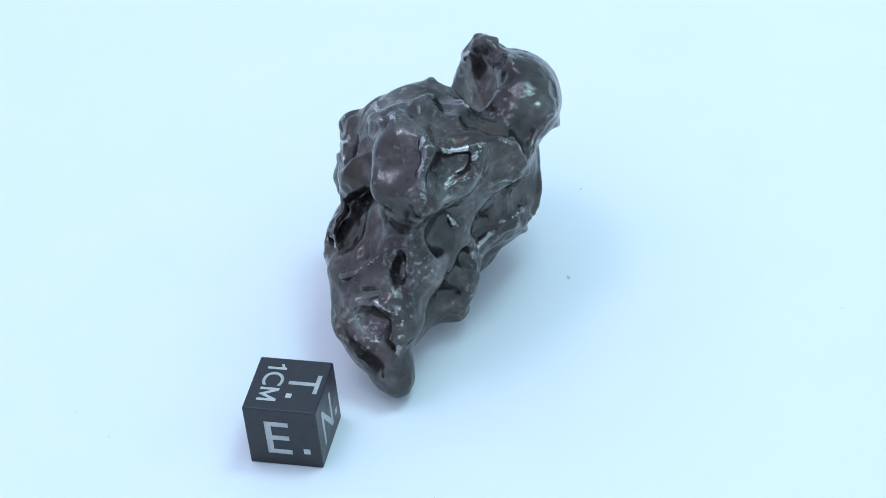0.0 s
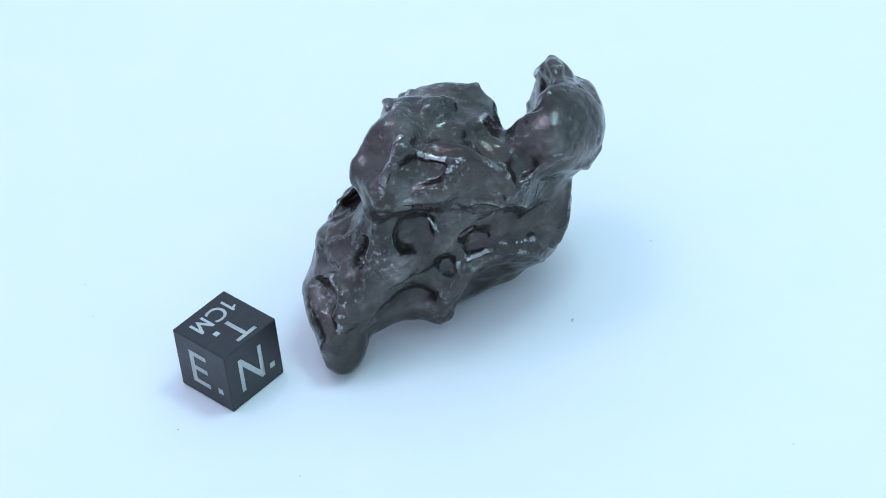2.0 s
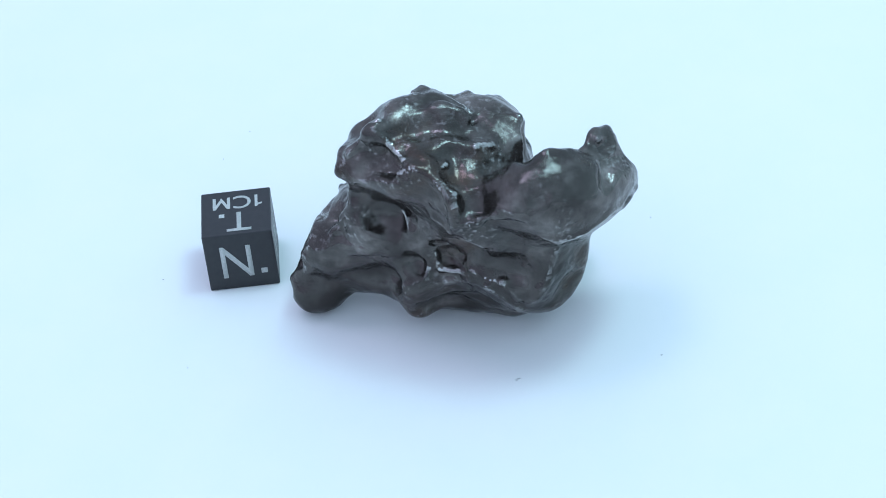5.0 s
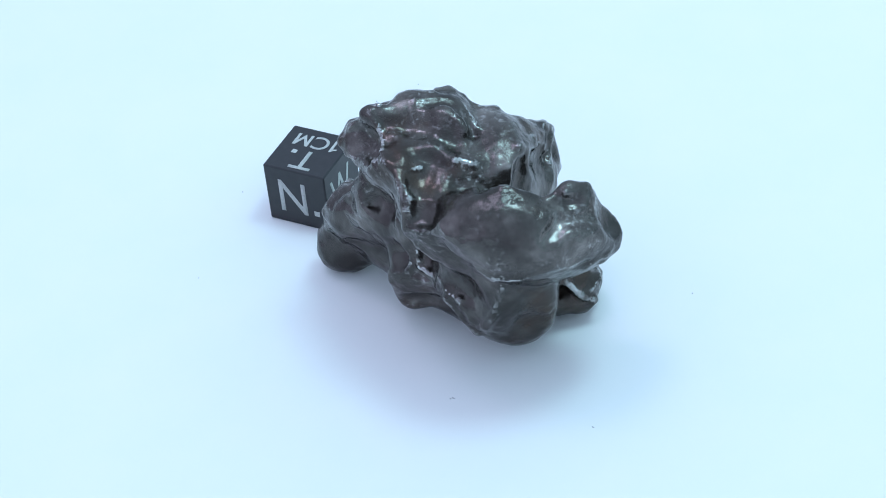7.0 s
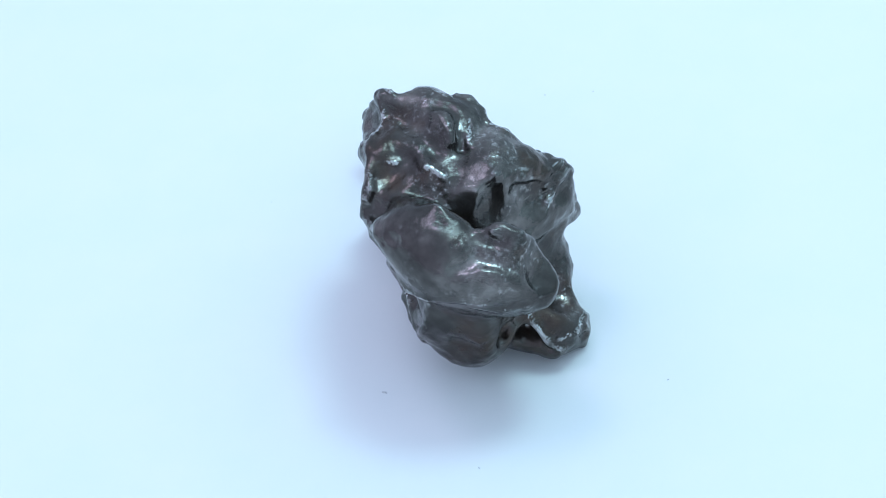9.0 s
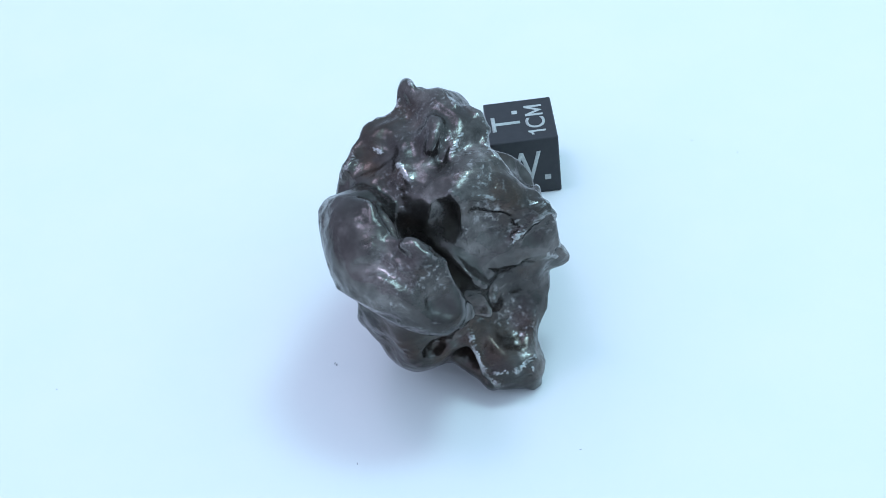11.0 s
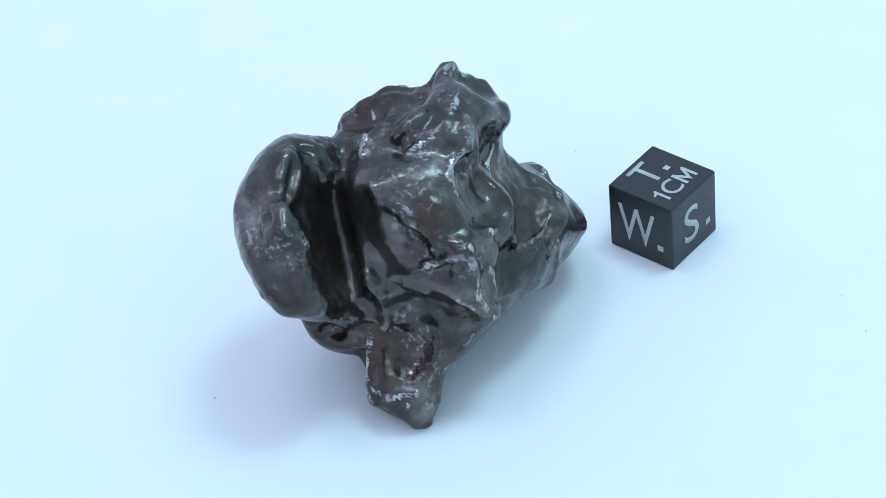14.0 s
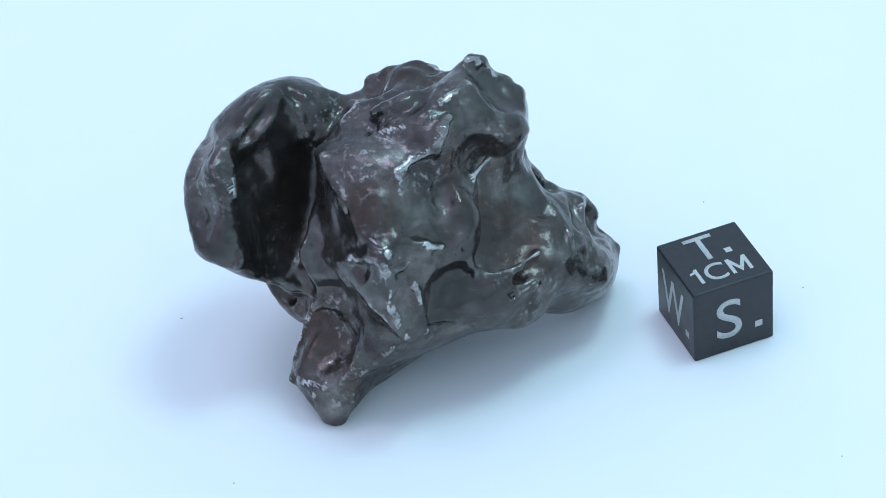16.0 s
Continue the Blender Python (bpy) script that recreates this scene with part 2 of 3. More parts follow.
def build_meteorite():
    # the masses, and the great hollows between them
    lobe(1.1, 7.7, 18.5, 8.4, 14.9, 6.1, -43, -59, -32, melt=0.90)
    lobe(3.1, 3.1, 22.2, 9.9, 5.2, 11.4, -40, -139, 32, melt=0.90)
    lobe(-6.5, 1.7, 9.0, 14.0, 10.3, 4.2, -41, -12, -109, melt=0.90)
    lobe(-1.4, 3.5, 23.4, 14.0, 4.9, 9.5, -59, -30, -51, melt=0.90)
    lobe(-0.6, 8.9, 27.9, 4.4, 7.8, 3.4, 9, -44, 113, melt=0.90)
    lobe(-2.3, -4.2, 27.0, 5.9, 3.2, 6.8, 105, -53, -20, melt=0.90)
    lobe(-2.9, -1.3, 30.7, 2.9, 8.8, 3.4, 19, -13, -36, melt=0.90)
    lobe(9.7, 16.1, 21.5, 5.3, 9.4, 9.8, -55, 46, 16, melt=0.90)
    lobe(-2.1, 16.4, 4.4, 3.0, 6.2, 3.2, 153, -32, 57, melt=0.90)
    lobe(-4.5, -7.1, 14.3, 4.2, 3.7, 7.8, -72, 62, -14, melt=0.90)
    lobe(-1.1, 6.0, 6.9, 5.3, 11.9, 4.6, -60, 63, -48, melt=0.90)
    lobe(8.9, 21.9, 25.4, 2.6, 4.1, 6.8, -23, 172, 40, melt=0.90)
    lobe(1.7, 15.4, 14.9, 4.4, 7.1, 3.0, -126, 7, -49, melt=0.90)
    lobe(-6.6, 10.6, 18.3, 4.7, 9.1, 5.6, 119, 21, -138, melt=0.90)
    lobe(4.1, 9.6, 12.8, 6.2, 7.9, 11.1, 179, 42, -161, melt=0.90)
    lobe(2.7, 4.0, 13.9, 13.6, 16.2, 4.8, -25, -86, -9, melt=0.90)
    lobe(-9.9, -11.7, 7.7, 2.1, 9.4, 4.5, 39, -16, 10, melt=0.90)
    lobe(-4.5, -3.7, 15.9, 6.3, 15.5, 4.7, 37, 36, -24, melt=0.90)
    lobe(13.7, 12.4, 26.6, 4.9, 7.0, 5.9, -23, -24, -5, melt=0.90)
    lobe(-5.3, 5.8, 13.1, 5.9, 12.3, 3.8, -30, 27, -9, melt=0.90)
    lobe(-5.2, 19.6, -1.4, 1.5, 1.0, 1.5, 7, -3, -20, melt=0.90)
    lobe(1.3, 20.5, 2.4, 1.1, 1.5, 1.4, 14, -17, -15, melt=0.90)
    lobe(1.3, -4.1, 3.4, 1.5, 1.5, 1.5, 1, 0, -1, melt=0.90)
    lobe(-12.4, 13.0, 15.0, 1.1, 1.4, 2.0, -31, -1, 8, melt=0.90)
    lobe(6.3, 8.2, 2.9, 1.4, 1.4, 1.4, 0, 0, 0, melt=0.90)
    lobe(-0.1, -6.4, 33.4, 1.3, 2.4, 2.0, -11, 7, 5, melt=0.90)
    lobe(-11.0, -13.6, 6.9, 2.5, 2.3, 2.8, -14, -8, -1, melt=0.90)
    carve(6.1, 15.8, 24.8, 2.6, 6.9, 11.0, 37, 12, 22, melt=0.35)
    carve(9.0, 10.5, 30.1, 1.9, 4.4, 5.2, 13, 4, 70, melt=0.35)
    carve(1.7, 19.2, 16.8, 2.2, 2.7, 4.4, -21, 28, 33, melt=0.35)
    carve(2.3, 19.3, 10.9, 2.5, 3.2, 2.7, -1, 0, -16, melt=0.35)
    carve(7.8, 27.4, 26.9, 4.6, 3.9, 3.7, 1, 0, 5, melt=0.70)
    carve(10.0, 1.4, 33.1, 4.9, 3.0, 4.2, -6, 3, 1, melt=0.70)
    lobe(-2.4, -2.3, 28.9, 3.7, 3.4, 3.4, 0, 0, 1, melt=0.90)
    carve(2.6, -7.8, 37.8, 3.8, 4.1, 3.7, -4, 3, 1, melt=0.70)
    lobe(-6.3, -13.1, 11.2, 2.9, 3.9, 3.6, 4, -5, 7, melt=0.90)
    carve(3.2, 6.2, 37.6, 4.0, 4.0, 3.5, -1, 1, 0, melt=0.70)
    lobe(-3.4, -7.9, 17.3, 3.8, 3.6, 4.4, -2, 2, -2, melt=0.90)
    carve(-14.9, 11.9, 24.1, 4.0, 3.0, 4.2, 6, -4, -2, melt=0.70)
    lobe(-4.9, 10.2, 23.4, 3.8, 3.4, 3.7, 2, 0, 2, melt=0.90)
    lobe(-10.6, -2.4, 9.8, 4.0, 3.6, 3.6, 0, -3, 1, melt=0.90)
    carve(4.9, 22.3, 32.2, 3.8, 4.0, 3.9, 0, 1, 1, melt=0.70)
    lobe(1.1, -3.6, 8.2, 3.7, 3.5, 4.5, -2, 3, -2, melt=0.90)
    lobe(-3.7, 2.1, 30.3, 4.0, 3.1, 3.7, -7, 5, 0, melt=0.90)
    lobe(-1.9, -2.3, 29.4, 3.7, 3.5, 3.4, 0, -1, 1, melt=0.90)
    lobe(13.3, 7.2, 27.2, 3.7, 4.6, 2.9, -8, -8, 1, melt=0.90)
    lobe(-7.6, -10.2, 11.4, 3.6, 3.5, 3.6, 0, 0, 0, melt=0.90)
    lobe(-6.7, -8.7, 6.4, 3.5, 3.5, 3.8, 0, -1, 1, melt=0.90)
    lobe(-2.1, 18.0, 4.6, 3.3, 3.4, 3.7, 0, 2, -4, melt=0.90)
    lobe(-10.0, -10.4, 7.1, 3.6, 3.7, 3.7, 0, -1, -1, melt=0.90)
    lobe(-5.0, 10.9, 25.4, 3.8, 3.2, 4.0, -6, -1, -3, melt=0.90)
    lobe(10.2, 9.8, 11.1, 4.0, 3.7, 3.7, 0, 0, 0, melt=0.90)
    lobe(-7.9, -10.7, 11.9, 3.6, 3.6, 3.6, -1, 0, 0, melt=0.90)
    lobe(-1.6, -7.9, 27.9, 3.4, 3.8, 3.7, -3, 8, -10, melt=0.90)
    lobe(-2.2, -2.8, 31.0, 3.8, 3.2, 3.8, 2, 0, 3, melt=0.90)
    lobe(0.1, 14.3, 5.1, 3.7, 3.7, 3.6, 0, 1, 1, melt=0.90)
    lobe(7.7, 6.3, 11.2, 3.7, 4.0, 3.9, 0, -2, 0, melt=0.90)
    carve(2.0, -12.3, 23.3, 4.0, 3.9, 4.0, 1, 0, 0, melt=0.70)
    carve(3.5, 22.7, -0.4, 4.0, 3.7, 4.1, 1, -3, 0, melt=0.70)
    carve(-17.5, -11.7, 14.3, 3.9, 3.9, 3.9, 0, 0, 0, melt=0.70)
    lobe(-11.0, 1.0, 12.4, 3.6, 3.9, 3.8, 0, 2, 0, melt=0.90)
    lobe(14.1, 9.1, 27.1, 3.6, 3.9, 3.6, 0, 0, -2, melt=0.90)
    lobe(-8.2, -14.9, 3.8, 2.8, 3.6, 3.5, 7, -5, 17, melt=0.90)
    soften(3)
    roughen(4.5, 0.16, 3)
    # the thumb-marks of its flight
    hollow(5.1, -9.8, 21.8, 5.2, 4.1, 7.5, 68, 13, 60)
    hollow(4.7, -9.5, 20.9, 3.2, 2.7, 6.5, 81, -11, 53)
    hollow(1.6, -12.4, 32.3, 5.1, 2.9, 4.0, 54, -16, 45)
    hollow(6.0, -8.1, 33.0, 5.1, 2.2, 4.0, 37, -25, 48)
    hollow(15.9, 0.1, 29.6, 2.9, 3.2, 5.0, 56, 18, 59)
    hollow(8.1, -2.4, 14.0, 3.2, 2.9, 4.0, 96, 4, 52)
    hollow(6.2, -6.1, 13.8, 3.2, 2.5, 4.5, 72, 10, 56)
    hollow(11.7, 0.2, 16.5, 3.8, 3.2, 3.5, 124, 3, 42)
    hollow(-6.3, -16.2, 20.7, 2.5, 3.2, 7.0, 56, -23, 4)
    hollow(-11.7, -18.4, 13.4, 2.1, 5.4, 5.0, 61, -32, -9)
    hollow(14.0, 5.1, 14.5, 4.8, 3.2, 2.5, 87, 5, 50)
    hollow(7.9, 0.7, 5.2, 5.7, 2.5, 3.5, 110, -5, 52)
    hollow(-0.6, -10.3, 8.5, 4.8, 1.9, 2.5, 102, 0, 65)
    hollow(17.6, 3.4, 25.4, 4.8, 1.6, 2.5, 112, -3, 47)
    hollow(14.1, 3.5, 31.3, 4.1, 2.4, 2.0, 22, -24, 57)
    hollow(0.8, -2.3, 35.6, 6.3, 3.2, 1.5, 16, 25, 46)
    hollow(-11.9, -2.8, 19.1, 5.7, 6.7, 1.5, -21, -46, 13)
    hollow(-12.6, -19.8, 14.4, 4.8, 3.5, 7.5, 67, -5, -26)
    hollow(-4.9, -8.2, 34.0, 4.1, 4.4, 3.0, 46, -7, -16)
    hollow(4.4, -9.0, 32.3, 3.5, 4.8, 4.0, 25, 47, -15)
    hollow(5.1, 16.5, 27.6, 3.8, 5.1, 5.0, 81, -6, -61)
    hollow(11.9, -1.7, 17.6, 3.8, 3.5, 4.5, 123, -15, 25)
    hollow(14.2, 0.4, 30.4, 2.5, 3.5, 4.0, 37, 26, 11)
    hollow(-12.0, 7.3, 27.2, 2.2, 5.1, 3.5, 39, -28, -28)
    hollow(1.3, -9.6, 8.5, 3.5, 3.5, 3.0, 90, 5, 8)
    hollow(-12.0, -14.4, 17.9, 4.1, 1.9, 4.5, 41, -19, -24)
    hollow(3.9, -11.2, 30.8, 3.8, 2.9, 4.0, 70, -8, 58)
    hollow(14.7, 0.6, 30.6, 2.2, 2.5, 4.5, 41, -12, 78)
    hollow(12.8, 21.1, 32.2, 4.1, 2.2, 3.0, 48, 13, 102)
    hollow(14.6, 14.3, 8.7, 4.1, 3.2, 2.5, 103, 0, 114)
    hollow(5.9, -1.2, 4.1, 5.1, 2.1, 3.0, 116, 11, 81)
    hollow(3.7, 18.3, 6.5, 1.9, 1.6, 3.8, 79, 6, 135)
    hollow(8.6, 27.0, 25.1, 3.2, 2.5, 3.0, 30, 32, 144)
    hollow(-2.4, 16.6, 25.8, 4.1, 4.8, 3.0, 71, 19, 164)
    hollow(3.1, 11.4, 32.1, 3.8, 3.2, 1.5, 21, -7, 125)
    hollow(2.5, 21.1, 5.7, 2.2, 1.9, 2.5, 71, 4, 126)
    hollow(-5.4, 17.0, 23.5, 3.5, 2.2, 2.5, 72, 22, 174)
    hollow(-2.6, 16.9, 24.8, 4.8, 3.5, 3.0, 71, -25, -177)
    hollow(-7.7, 19.4, 16.8, 4.1, 3.8, 8.0, 68, 38, -129)
    hollow(7.0, 18.7, 9.5, 2.3, 1.7, 3.4, 95, 5, 177)
    hollow(-4.1, 19.1, 11.3, 3.2, 4.8, 4.0, 63, 7, -175)
    hollow(-4.1, 22.2, 7.8, 2.9, 1.9, 2.5, 56, 14, -166)
    hollow(-9.4, 5.9, 32.4, 3.0, 2.4, 4.0, 42, 24, -111)
    hollow(-11.3, 5.0, 29.5, 2.5, 4.1, 4.5, 33, 14, -121)
    hollow(-11.1, -1.1, 28.0, 2.9, 4.8, 5.0, 98, -22, -100)
    hollow(-14.0, -3.0, 20.8, 4.1, 5.1, 5.0, 44, 15, -117)
    hollow(5.7, 15.0, 27.1, 2.5, 4.4, 5.0, 80, -11, -66)
    hollow(-2.7, 19.2, 9.6, 3.2, 5.7, 1.5, 23, -12, -134)
    hollow(-14.5, 13.3, 19.7, 2.9, 2.5, 2.5, 88, 7, -100)
    hollow(-14.4, 6.8, 18.0, 4.1, 2.5, 3.0, 93, 4, -94)
    hollow(-8.3, 17.4, 23.0, 3.2, 2.2, 2.5, 22, -69, -117)
    hollow(-3.5, -7.9, 35.0, 2.2, 3.2, 3.0, 7, 49, -122)
    hollow(-14.0, -10.7, 16.9, 1.9, 3.5, 2.5, -8, 49, -151)
    hollow(-14.4, 9.5, 11.9, 5.1, 1.6, 2.5, 104, 11, -106)
    hollow(1.7, 20.2, 10.7, 1.9, 2.5, 5.0, 82, 2, -144)
    hollow(-13.4, 7.1, 24.9, 2.2, 2.9, 3.0, 59, 21, -123)
    hollow(-9.5, 5.8, 31.0, 2.5, 2.2, 3.0, 50, 38, -114)
    hollow(-10.1, -2.9, 26.1, 2.5, 4.1, 4.0, 97, -1, -92)
    # troughs
    trough([(2.2, -5.8, 33.6), (2.0, -2.4, 34.2), (2.2, 0.9, 33.9), (3.2, 3.6, 33.1), (3.6, 4.6, 32.6)], 1.1)
    trough([(5.8, -1.1, 33.0), (5.8, 1.5, 31.7), (7.9, 4.5, 30.4)], 0.8)
    trough([(1.4, 0.5, 34.5), (2.0, 3.3, 34.5), (2.7, 4.7, 33.6)], 1.0)
    trough([(5.8, 1.0, 31.9), (6.5, 2.9, 31.6), (7.9, 5.2, 30.0)], 0.9)
    trough([(17.6, 18.5, 28.5), (14.4, 20.5, 29.5), (12.1, 23.8, 28.2)], 1.2)
    trough([(-9.3, -3.8, 20.8), (-10.1, -8.2, 18.6)], 0.7)
    trough([(-10.6, -2.0, 19.4), (-12.4, -6.1, 18.0)], 0.7)
    trough([(-11.5, -0.7, 17.9), (-13.8, -2.4, 17.2)], 0.7)
    trough([(7.8, 19.6, 30.4), (10.8, 16.7, 30.8), (10.9, 12.8, 32.3)], 0.8)
    trough([(0.5, 6.9, 32.1), (-1.4, 5.3, 34.3), (-2.8, 2.6, 35.4), (-0.9, -0.8, 35.5)], 0.9)
    # crests between the thumb-marks
    crest([(-1.1, -7.1, 34.4), (0.4, -7.0, 34.4), (1.4, -6.2, 33.2), (3.0, -5.1, 31.7), (5.3, -4.6, 31.7), (7.0, -3.8, 31.5), (9.0, -1.7, 30.1), (10.9, -0.4, 28.9), (11.8, -0.8, 27.7), (12.0, -0.9, 26.0), (12.2, -0.6, 25.2)])
    crest([(-5.7, -9.1, 28.9), (-3.2, -10.9, 29.8), (-1.8, -11.8, 28.5), (-1.7, -11.8, 27.1), (-0.4, -10.3, 26.4), (1.8, -9.2, 27.3), (3.6, -8.0, 28.5), (5.9, -6.6, 29.1), (6.9, -4.4, 31.2)])
    crest([(12.2, -0.6, 25.2), (13.6, 1.4, 25.9), (15.3, 3.2, 27.3), (17.2, 5.5, 27.9), (18.2, 7.8, 27.1)])
    crest([(-2.6, -12.1, 13.4), (-0.6, -9.8, 14.0), (0.8, -7.7, 14.3), (2.0, -6.1, 15.7), (3.3, -4.4, 15.5), (4.5, -2.3, 14.4)])
    crest([(3.1, -6.4, 9.4), (3.8, -6.0, 8.2), (4.7, -4.3, 9.0), (4.9, -2.0, 9.8), (6.0, 0.6, 10.2), (8.3, 1.8, 11.2), (10.8, 3.5, 11.5), (11.8, 4.9, 9.9), (12.0, 7.3, 6.8)])
    crest([(-2.5, -10.8, 25.0), (-3.0, -9.3, 22.1), (-2.9, -10.6, 20.3), (-4.1, -11.8, 17.9), (-5.1, -12.9, 16.2), (-4.5, -14.3, 14.4)])
    crest([(-9.1, -13.8, 15.2), (-6.8, -15.7, 14.2), (-6.2, -17.0, 11.6), (-7.4, -17.6, 7.4), (-8.7, -18.8, 5.8)])
    crest([(14.7, 11.6, 18.0), (14.8, 10.7, 14.0), (14.5, 9.4, 11.6), (13.4, 7.7, 9.2)])
    crest([(4.4, -2.3, 13.4), (4.5, -3.3, 11.0), (3.8, -5.9, 9.3)])
    crest([(-0.6, -6.0, 35.0), (-0.6, -8.3, 34.0), (-1.5, -9.3, 31.9), (-1.6, -10.6, 30.8), (-1.5, -11.9, 27.8), (-0.1, -11.0, 27.3), (2.4, -8.8, 28.1), (5.2, -7.1, 28.9), (6.0, -5.9, 30.4), (6.6, -4.2, 31.6)])
    crest([(-7.6, -7.4, 29.8), (-7.3, -8.4, 27.7), (-6.0, -9.2, 27.4)])
    crest([(-6.0, -7.8, 22.4), (-6.7, -9.5, 19.7), (-9.9, -9.5, 17.4), (-13.0, -9.5, 15.6), (-14.9, -6.8, 14.5)])
    crest([(-3.7, -10.6, 24.5), (-3.8, -10.5, 20.5), (-4.5, -11.8, 17.9), (-4.4, -12.6, 16.2)])
    crest([(-6.0, -16.3, 13.4), (-7.1, -16.9, 11.1), (-6.7, -16.7, 9.3), (-7.9, -18.0, 7.3), (-8.6, -18.9, 5.9), (-8.5, -19.0, 3.2)])
    crest([(3.6, -4.0, 16.0), (1.1, -7.3, 14.9), (-0.9, -10.4, 14.7), (-3.4, -12.7, 14.6), (-4.8, -15.7, 13.5)])
    crest([(13.2, 0.8, 24.3), (10.6, -1.1, 23.1), (8.2, -2.6, 24.3), (6.7, -2.9, 23.6)])
    crest([(8.3, 1.8, 12.2), (5.0, -1.2, 12.3), (4.5, -2.3, 14.9)])
    crest([(7.1, -3.5, 31.6), (8.4, -2.1, 30.7), (11.0, -1.0, 28.7), (11.8, -0.9, 25.0), (13.4, 0.9, 25.5)])
    crest([(16.5, 4.6, 28.3), (17.8, 6.8, 26.8)])
    crest([(17.6, 9.3, 23.1), (17.7, 10.7, 22.4)])
    crest([(4.4, -7.7, 28.2), (4.8, -6.7, 26.4)])
    crest([(1.8, -5.3, 20.8), (3.1, -4.5, 18.0), (4.1, -2.9, 14.5), (4.3, -2.4, 12.7)])
    crest([(11.5, -1.0, 24.4), (12.6, 0.6, 22.7), (12.7, 2.4, 20.4)])
    crest([(8.6, 2.0, 13.0), (11.8, 5.0, 12.5), (12.8, 6.5, 9.5)])
    crest([(17.7, 10.7, 22.4), (18.2, 14.4, 22.7), (17.3, 18.3, 23.9), (15.4, 21.1, 22.9)])
    crest([(13.4, 22.8, 21.4), (11.0, 25.0, 21.1)])
    crest([(14.7, 10.3, 13.4), (14.1, 8.7, 9.8)])
    crest([(15.9, 19.6, 22.2), (13.2, 22.2, 20.4)])
    crest([(-2.2, 12.9, 28.9), (-5.4, 14.0, 27.2)])
    crest([(-10.0, 14.0, 25.0), (-6.5, 14.7, 24.1)])
    crest([(7.8, -2.6, 31.3), (6.4, 0.2, 30.5)])
    crest([(5.7, 4.9, 31.3), (4.8, 7.4, 30.3)])
    crest([(1.7, 12.7, 30.6), (-0.7, 13.3, 29.0), (-3.1, 13.8, 27.1), (-6.2, 14.3, 26.0), (-9.4, 13.8, 25.3)])
    crest([(-1.1, 15.1, 19.0), (-3.9, 15.5, 20.5), (-5.9, 15.4, 22.0), (-8.6, 14.9, 23.8), (-11.0, 14.3, 23.9)])
    crest([(-1.1, 15.2, 18.8), (-3.7, 15.3, 17.8)])
    crest([(-11.6, 10.5, 22.4), (-11.3, 14.5, 23.2), (-11.7, 14.6, 19.1), (-12.7, 14.5, 16.4)])
    crest([(12.5, 12.4, 32.4), (12.3, 15.3, 31.5)])
    crest([(11.0, 19.8, 31.0), (8.6, 22.3, 30.1), (6.9, 22.2, 28.2)])
    crest([(2.2, 16.3, 10.3), (1.7, 17.4, 7.7), (1.2, 19.7, 5.3), (0.7, 21.2, 3.6)])
    crest([(-6.0, 18.3, 6.1), (-6.8, 17.0, 7.7)])
    crest([(11.1, 24.2, 20.0), (8.2, 25.8, 19.9), (4.5, 23.9, 20.0), (4.2, 23.1, 20.7)])
    crest([(0.5, 20.4, 5.4), (-2.0, 21.5, 5.4), (-5.3, 20.3, 5.3), (-6.5, 19.8, 3.9)])
    crest([(-1.5, 13.2, 28.3), (-3.6, 13.8, 27.3), (-7.0, 14.1, 25.7), (-10.8, 13.6, 24.9), (-11.0, 11.4, 23.4), (-11.6, 9.0, 24.2), (-11.7, 7.2, 22.9)])
    crest([(-1.0, 15.2, 18.9), (-5.3, 15.8, 18.5)])
    crest([(-9.8, 15.7, 18.4), (-11.6, 14.5, 16.2), (-13.3, 14.0, 15.1), (-12.8, 11.4, 14.0), (-12.2, 11.1, 16.4), (-12.5, 11.5, 20.1)])
    crest([(-7.4, 9.1, 28.7), (-6.5, 8.2, 30.5), (-6.3, 5.6, 31.0), (-7.1, 3.4, 31.7), (-6.6, 1.9, 33.0), (-5.8, 0.3, 33.4)])
    crest([(-7.6, -0.3, 25.1), (-7.1, -3.6, 26.6)])
    crest([(-12.5, 4.6, 20.1), (-12.8, 3.0, 17.0), (-14.2, 1.3, 16.6), (-14.5, -1.3, 16.4), (-13.8, -4.2, 16.5)])
    crest([(-15.1, 2.0, 12.5), (-15.3, 0.3, 14.3), (-15.4, -2.4, 14.0), (-15.0, -2.3, 11.0), (-14.2, -0.9, 8.5)])
    crest([(12.4, 10.4, 31.4), (10.9, 9.1, 30.1), (9.6, 9.3, 27.8), (9.1, 8.8, 26.8)])
    crest([(12.5, 11.8, 32.4), (11.8, 15.8, 31.0), (11.2, 17.8, 30.2), (8.3, 20.8, 30.1), (6.5, 22.0, 27.6)])
    crest([(4.0, 20.2, 15.9), (3.3, 18.1, 14.2), (2.6, 17.3, 13.4)])
    crest([(-10.3, 13.7, 10.8), (-8.9, 15.6, 8.8), (-6.4, 17.0, 5.9), (-6.7, 18.5, 3.6), (-5.6, 20.3, 0.7)])
    crest([(-4.4, 21.2, 4.5), (-4.9, 20.4, 0.4)])
    crest([(-3.5, -3.7, 34.8), (-4.2, 0.2, 34.5)])
    crest([(-3.4, 4.5, 33.2), (-0.7, 6.9, 31.6)])
    scallop(24, 1.0, 1.8, 0.20)
    scallop(380, 0.45, 0.95, 0.09)
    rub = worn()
    weather(0.25)
    roughen(1.6, 0.06, 8)
    roughen(0.8, 0.06, 9)
    field[:, :, AXES[2] < 0.0] = 5.0
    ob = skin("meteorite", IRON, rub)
    return tagged(ob, "dark grey iron meteorite with smooth hollows and worn bright ridges", "meteorite")


# ---- the scale cube ----
EDGE = 0.010


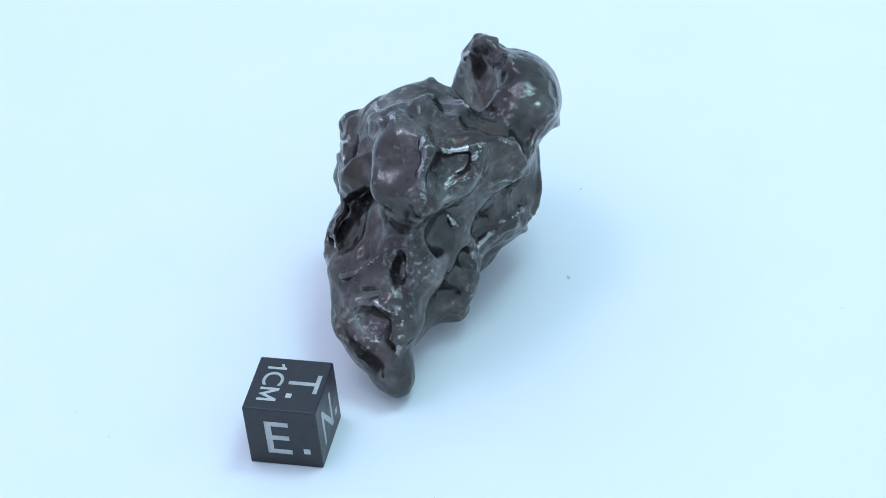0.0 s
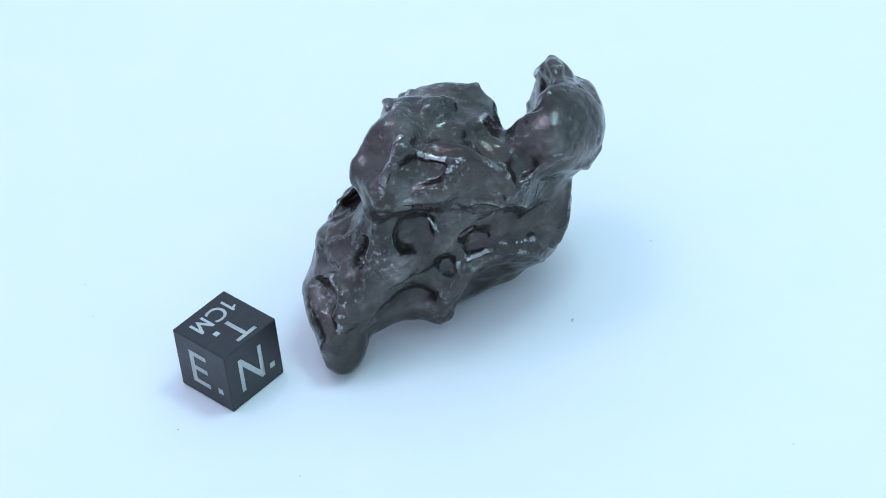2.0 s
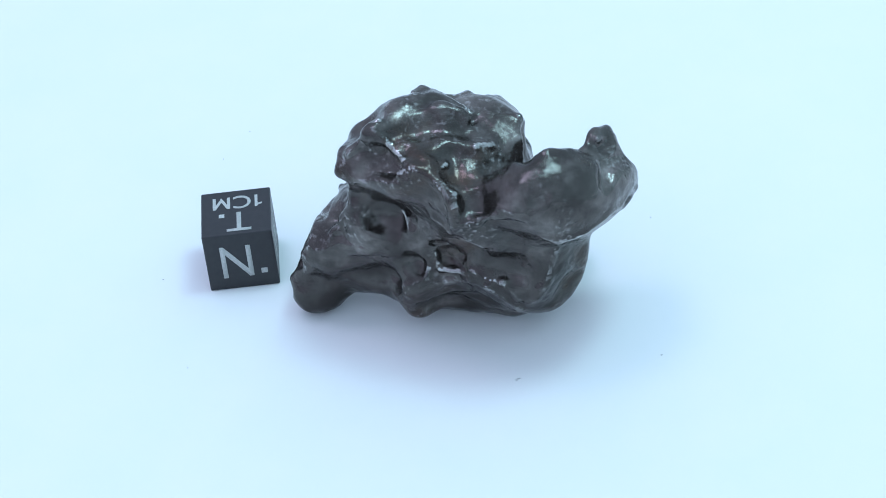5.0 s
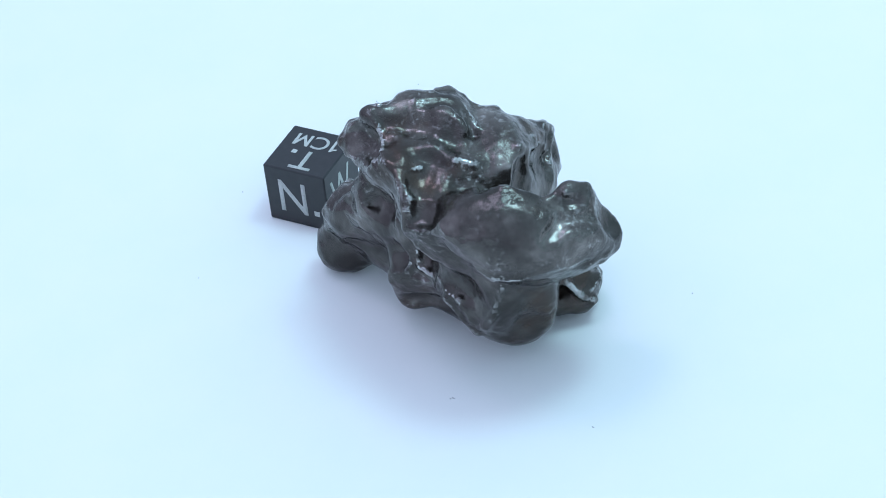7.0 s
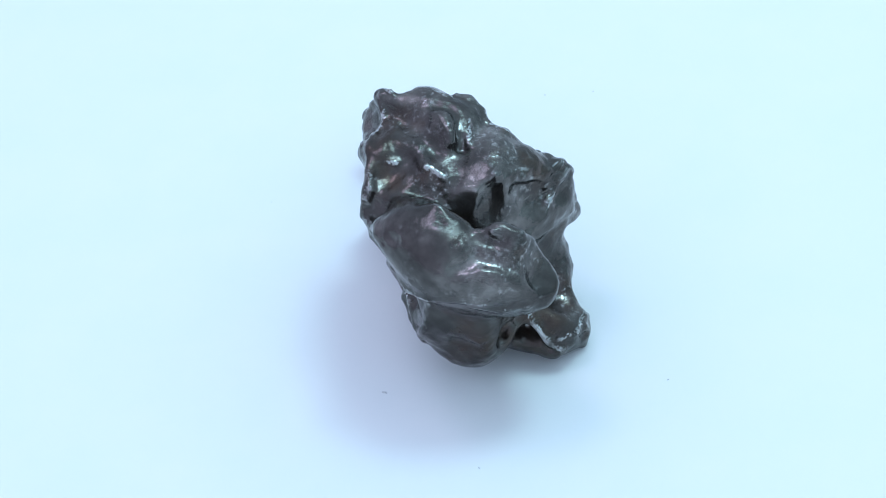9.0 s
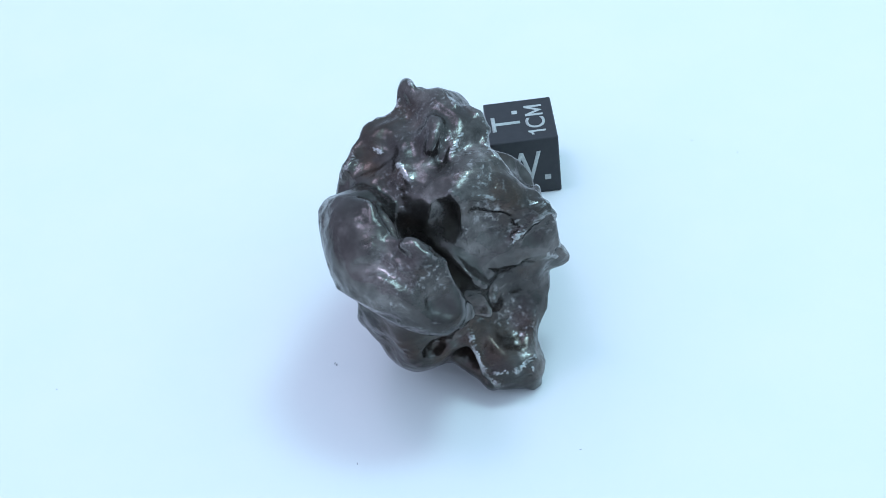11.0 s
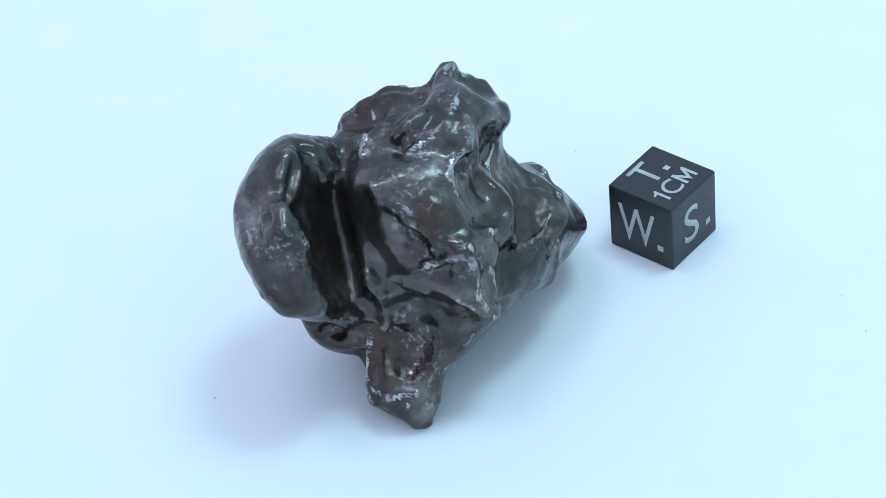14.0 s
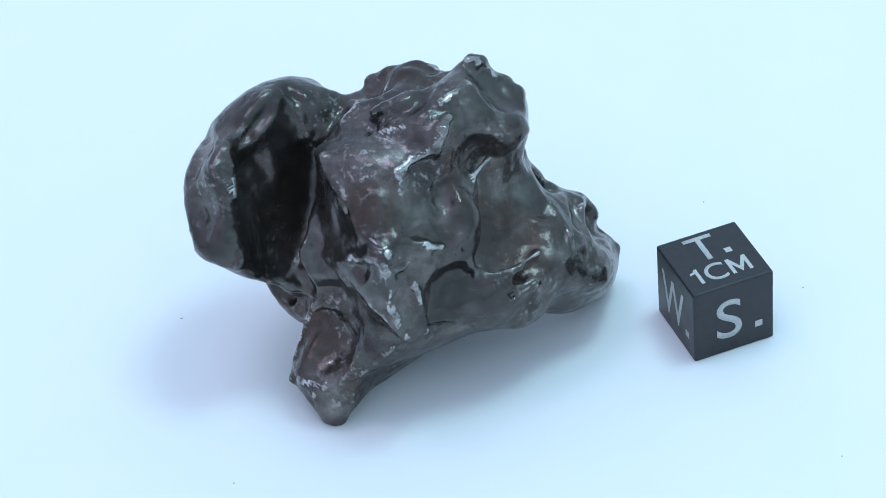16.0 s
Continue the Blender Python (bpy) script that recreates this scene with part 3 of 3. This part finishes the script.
def words(text, height, bold=0.0):
    """Flat lettering as a bmesh, centred, its height and thickness in metres."""
    data = bpy.data.curves.new("lettering", "FONT")
    data.body, data.size, data.extrude, data.offset = text, 1.0, 0.0, bold
    data.resolution_u = 6
    ob = new("lettering", data)
    bpy.context.view_layer.update()
    me = bpy.data.meshes.new_from_object(ob)
    bm = bmesh.new()
    bm.from_mesh(me)
    bpy.data.objects.remove(ob)
    bpy.data.meshes.remove(me)
    bmesh.ops.remove_doubles(bm, verts=bm.verts[:], dist=1e-4)
    lo = [min(v.co[i] for v in bm.verts) for i in (0, 1)]
    hi = [max(v.co[i] for v in bm.verts) for i in (0, 1)]
    k = height / (hi[1] - lo[1])
    for v in bm.verts:
        v.co = Vector(((v.co.x - (lo[0] + hi[0]) / 2) * k, (v.co.y - (lo[1] + hi[1]) / 2) * k, 0))
    return bm


def figure_one(height):
    bm = bmesh.new()
    outline = [(0.30, 0), (0.46, 0), (0.46, 1), (0.34, 1), (0.24, 0.86), (0.06, 0.80), (0.06, 0.67), (0.30, 0.74)]
    bm.faces.new([bm.verts.new(((x - 0.26) * height, (y - 0.5) * height, 0)) for x, y in outline])
    return bm


def letter_m(height):
    bm = bmesh.new()
    for quad in (((0, 0), (0.17, 0), (0.17, 1), (0, 1)), ((0.17, 0.62), (0.48, 0), (0.48, 0.38), (0.17, 1)),
                 ((0.48, 0), (0.79, 0.62), (0.79, 1), (0.48, 0.38)), ((0.79, 0), (0.96, 0), (0.96, 1), (0.79, 1))):
        bm.faces.new([bm.verts.new(((x - 0.48) * height, (y - 0.5) * height, 0)) for x, y in quad])
    return bm


def square(size):
    bm = bmesh.new()
    bmesh.ops.create_grid(bm, x_segments=1, y_segments=1, size=size / 2)
    return bm


def thicken(bm, depth):
    faces = bm.faces[:]
    out = bmesh.ops.extrude_face_region(bm, geom=faces)
    bmesh.ops.translate(bm, verts=[v for v in out["geom"] if isinstance(v, bmesh.types.BMVert)], vec=(0, 0, depth))
    return bm


def build_cube():
    base = new("scale_cube")
    tagged(base, "black one centimetre scale cube with engraved pale letters", "scale cube")
    bm = bmesh.new()
    bmesh.ops.create_cube(bm, size=EDGE)
    bmesh.ops.bevel(bm, geom=bm.edges[:], offset=0.00025, segments=3, affect="EDGES", profile=0.5)
    bmesh.ops.translate(bm, verts=bm.verts[:], vec=(0, 0, EDGE / 2))
    body = part("body", bm, BLACK, base, "black anodised metal block with softly rounded edges")
    half = EDGE / 2 + 0.000008

    def face(right, up):
        out = right.cross(up)
        m = Matrix((right, up, out)).transposed().to_4x4()
        m.translation = out * half + Vector((0, 0, EDGE / 2))
        return m

    x, y, z = Vector((1, 0, 0)), Vector((0, 1, 0)), Vector((0, 0, 1))

    def mark(name, bm, place, u, v):
        bm.transform(place @ Matrix.Translation(((u - 0.5) * EDGE, (v - 0.5) * EDGE, 0)))
        part(name, bm, MARK, body, "pale engraved marking")

    for letter, right in (("E", x), ("N", y), ("W", -x), ("S", -y)):
        place = face(right, z)
        shape = thicken(words(letter, 0.0057, 0.004), 0.000012)
        wide = max(v.co.x for v in shape.verts) * 2
        bmesh.ops.scale(shape, verts=shape.verts[:], vec=(min(1, (0.0058 if letter == "W" else 0.0044) / wide), 1, 1))
        mark("letter", shape, place, 0.44, 0.50)
        mark("dot", thicken(square(0.0009), 0.000012), place, 0.81, 0.29)
    place = face(-y, x)
    mark("letter", thicken(words("T", 0.0042, 0.004), 0.000012), place, 0.46, 0.715)
    mark("dot", thicken(square(0.0008), 0.000012), place, 0.705, 0.565)
    mark("figure", thicken(figure_one(0.0026), 0.000012), place, 0.175, 0.285)
    mark("letter", thicken(words("C", 0.0029, 0.008), 0.000012), place, 0.41, 0.285)
    mark("letter", thicken(letter_m(0.0026), 0.000012), place, 0.705, 0.285)
    return base


paper, meteorite, scale_cube = build_paper(), build_meteorite(), build_cube()


# ---- dust on the paper ----
def build_dust():
    rng = random.Random(5)
    for x, y in ((17.9, 3.6), (17.7, 3.9), (17.8, 4.1), (54.5, -8.8), (-4.1, -36.8), (21.8, 23.4), (-23.9, -34.8), (-52.4, 79.7), (-47.2, -18.7), (-5.7, 34.0), (-52.0, -13.0)):
        bm = bmesh.new()
        bmesh.ops.create_icosphere(bm, subdivisions=1, radius=0.00009)
        turn, stretch = rng.uniform(0, 6.3), rng.uniform(1.0, 3.2)
        for v in bm.verts:
            v.co.x *= stretch * rng.uniform(0.8, 1.2)
            v.co.z = max(v.co.z * 0.5, -0.00003)
        bm.transform(Matrix.Translation((x * 0.001, y * 0.001, 0.00004)) @ Matrix.Rotation(turn, 4, "Z"))
        part("dust_speck", bm, DUST, paper, "tiny dark dust speck")


build_dust()


# ---- the table turns clockwise at a steady pace, and all that lies on it with it ----
SPIN = ((0, 0.0), (2, -29.1), (4, -58.9), (6.5, -96.2), (9, -133.2), (11.5, -169.7), (13, -191.8), (14.5, -214.3), (16, -236.9))


def motions():
    for thing, rest in ((paper, pose(0, 0, 0)), (meteorite, pose(0, 0, 0)), (scale_cube, pose(-0.02172, -0.02302, 0, 0, 0, -16.01))):
        rows = []
        for (t0, a0), (t1, a1) in zip(SPIN, SPIN[1:]):
            rows += [(t0 + (t1 - t0) * k / 4, pose(0, 0, 0, 0, 0, a0 + (a1 - a0) * k / 4) @ rest) for k in range(4)]
        walk(thing, rows + [(16, pose(0, 0, 0, 0, 0, SPIN[-1][1]) @ rest)])


motions()
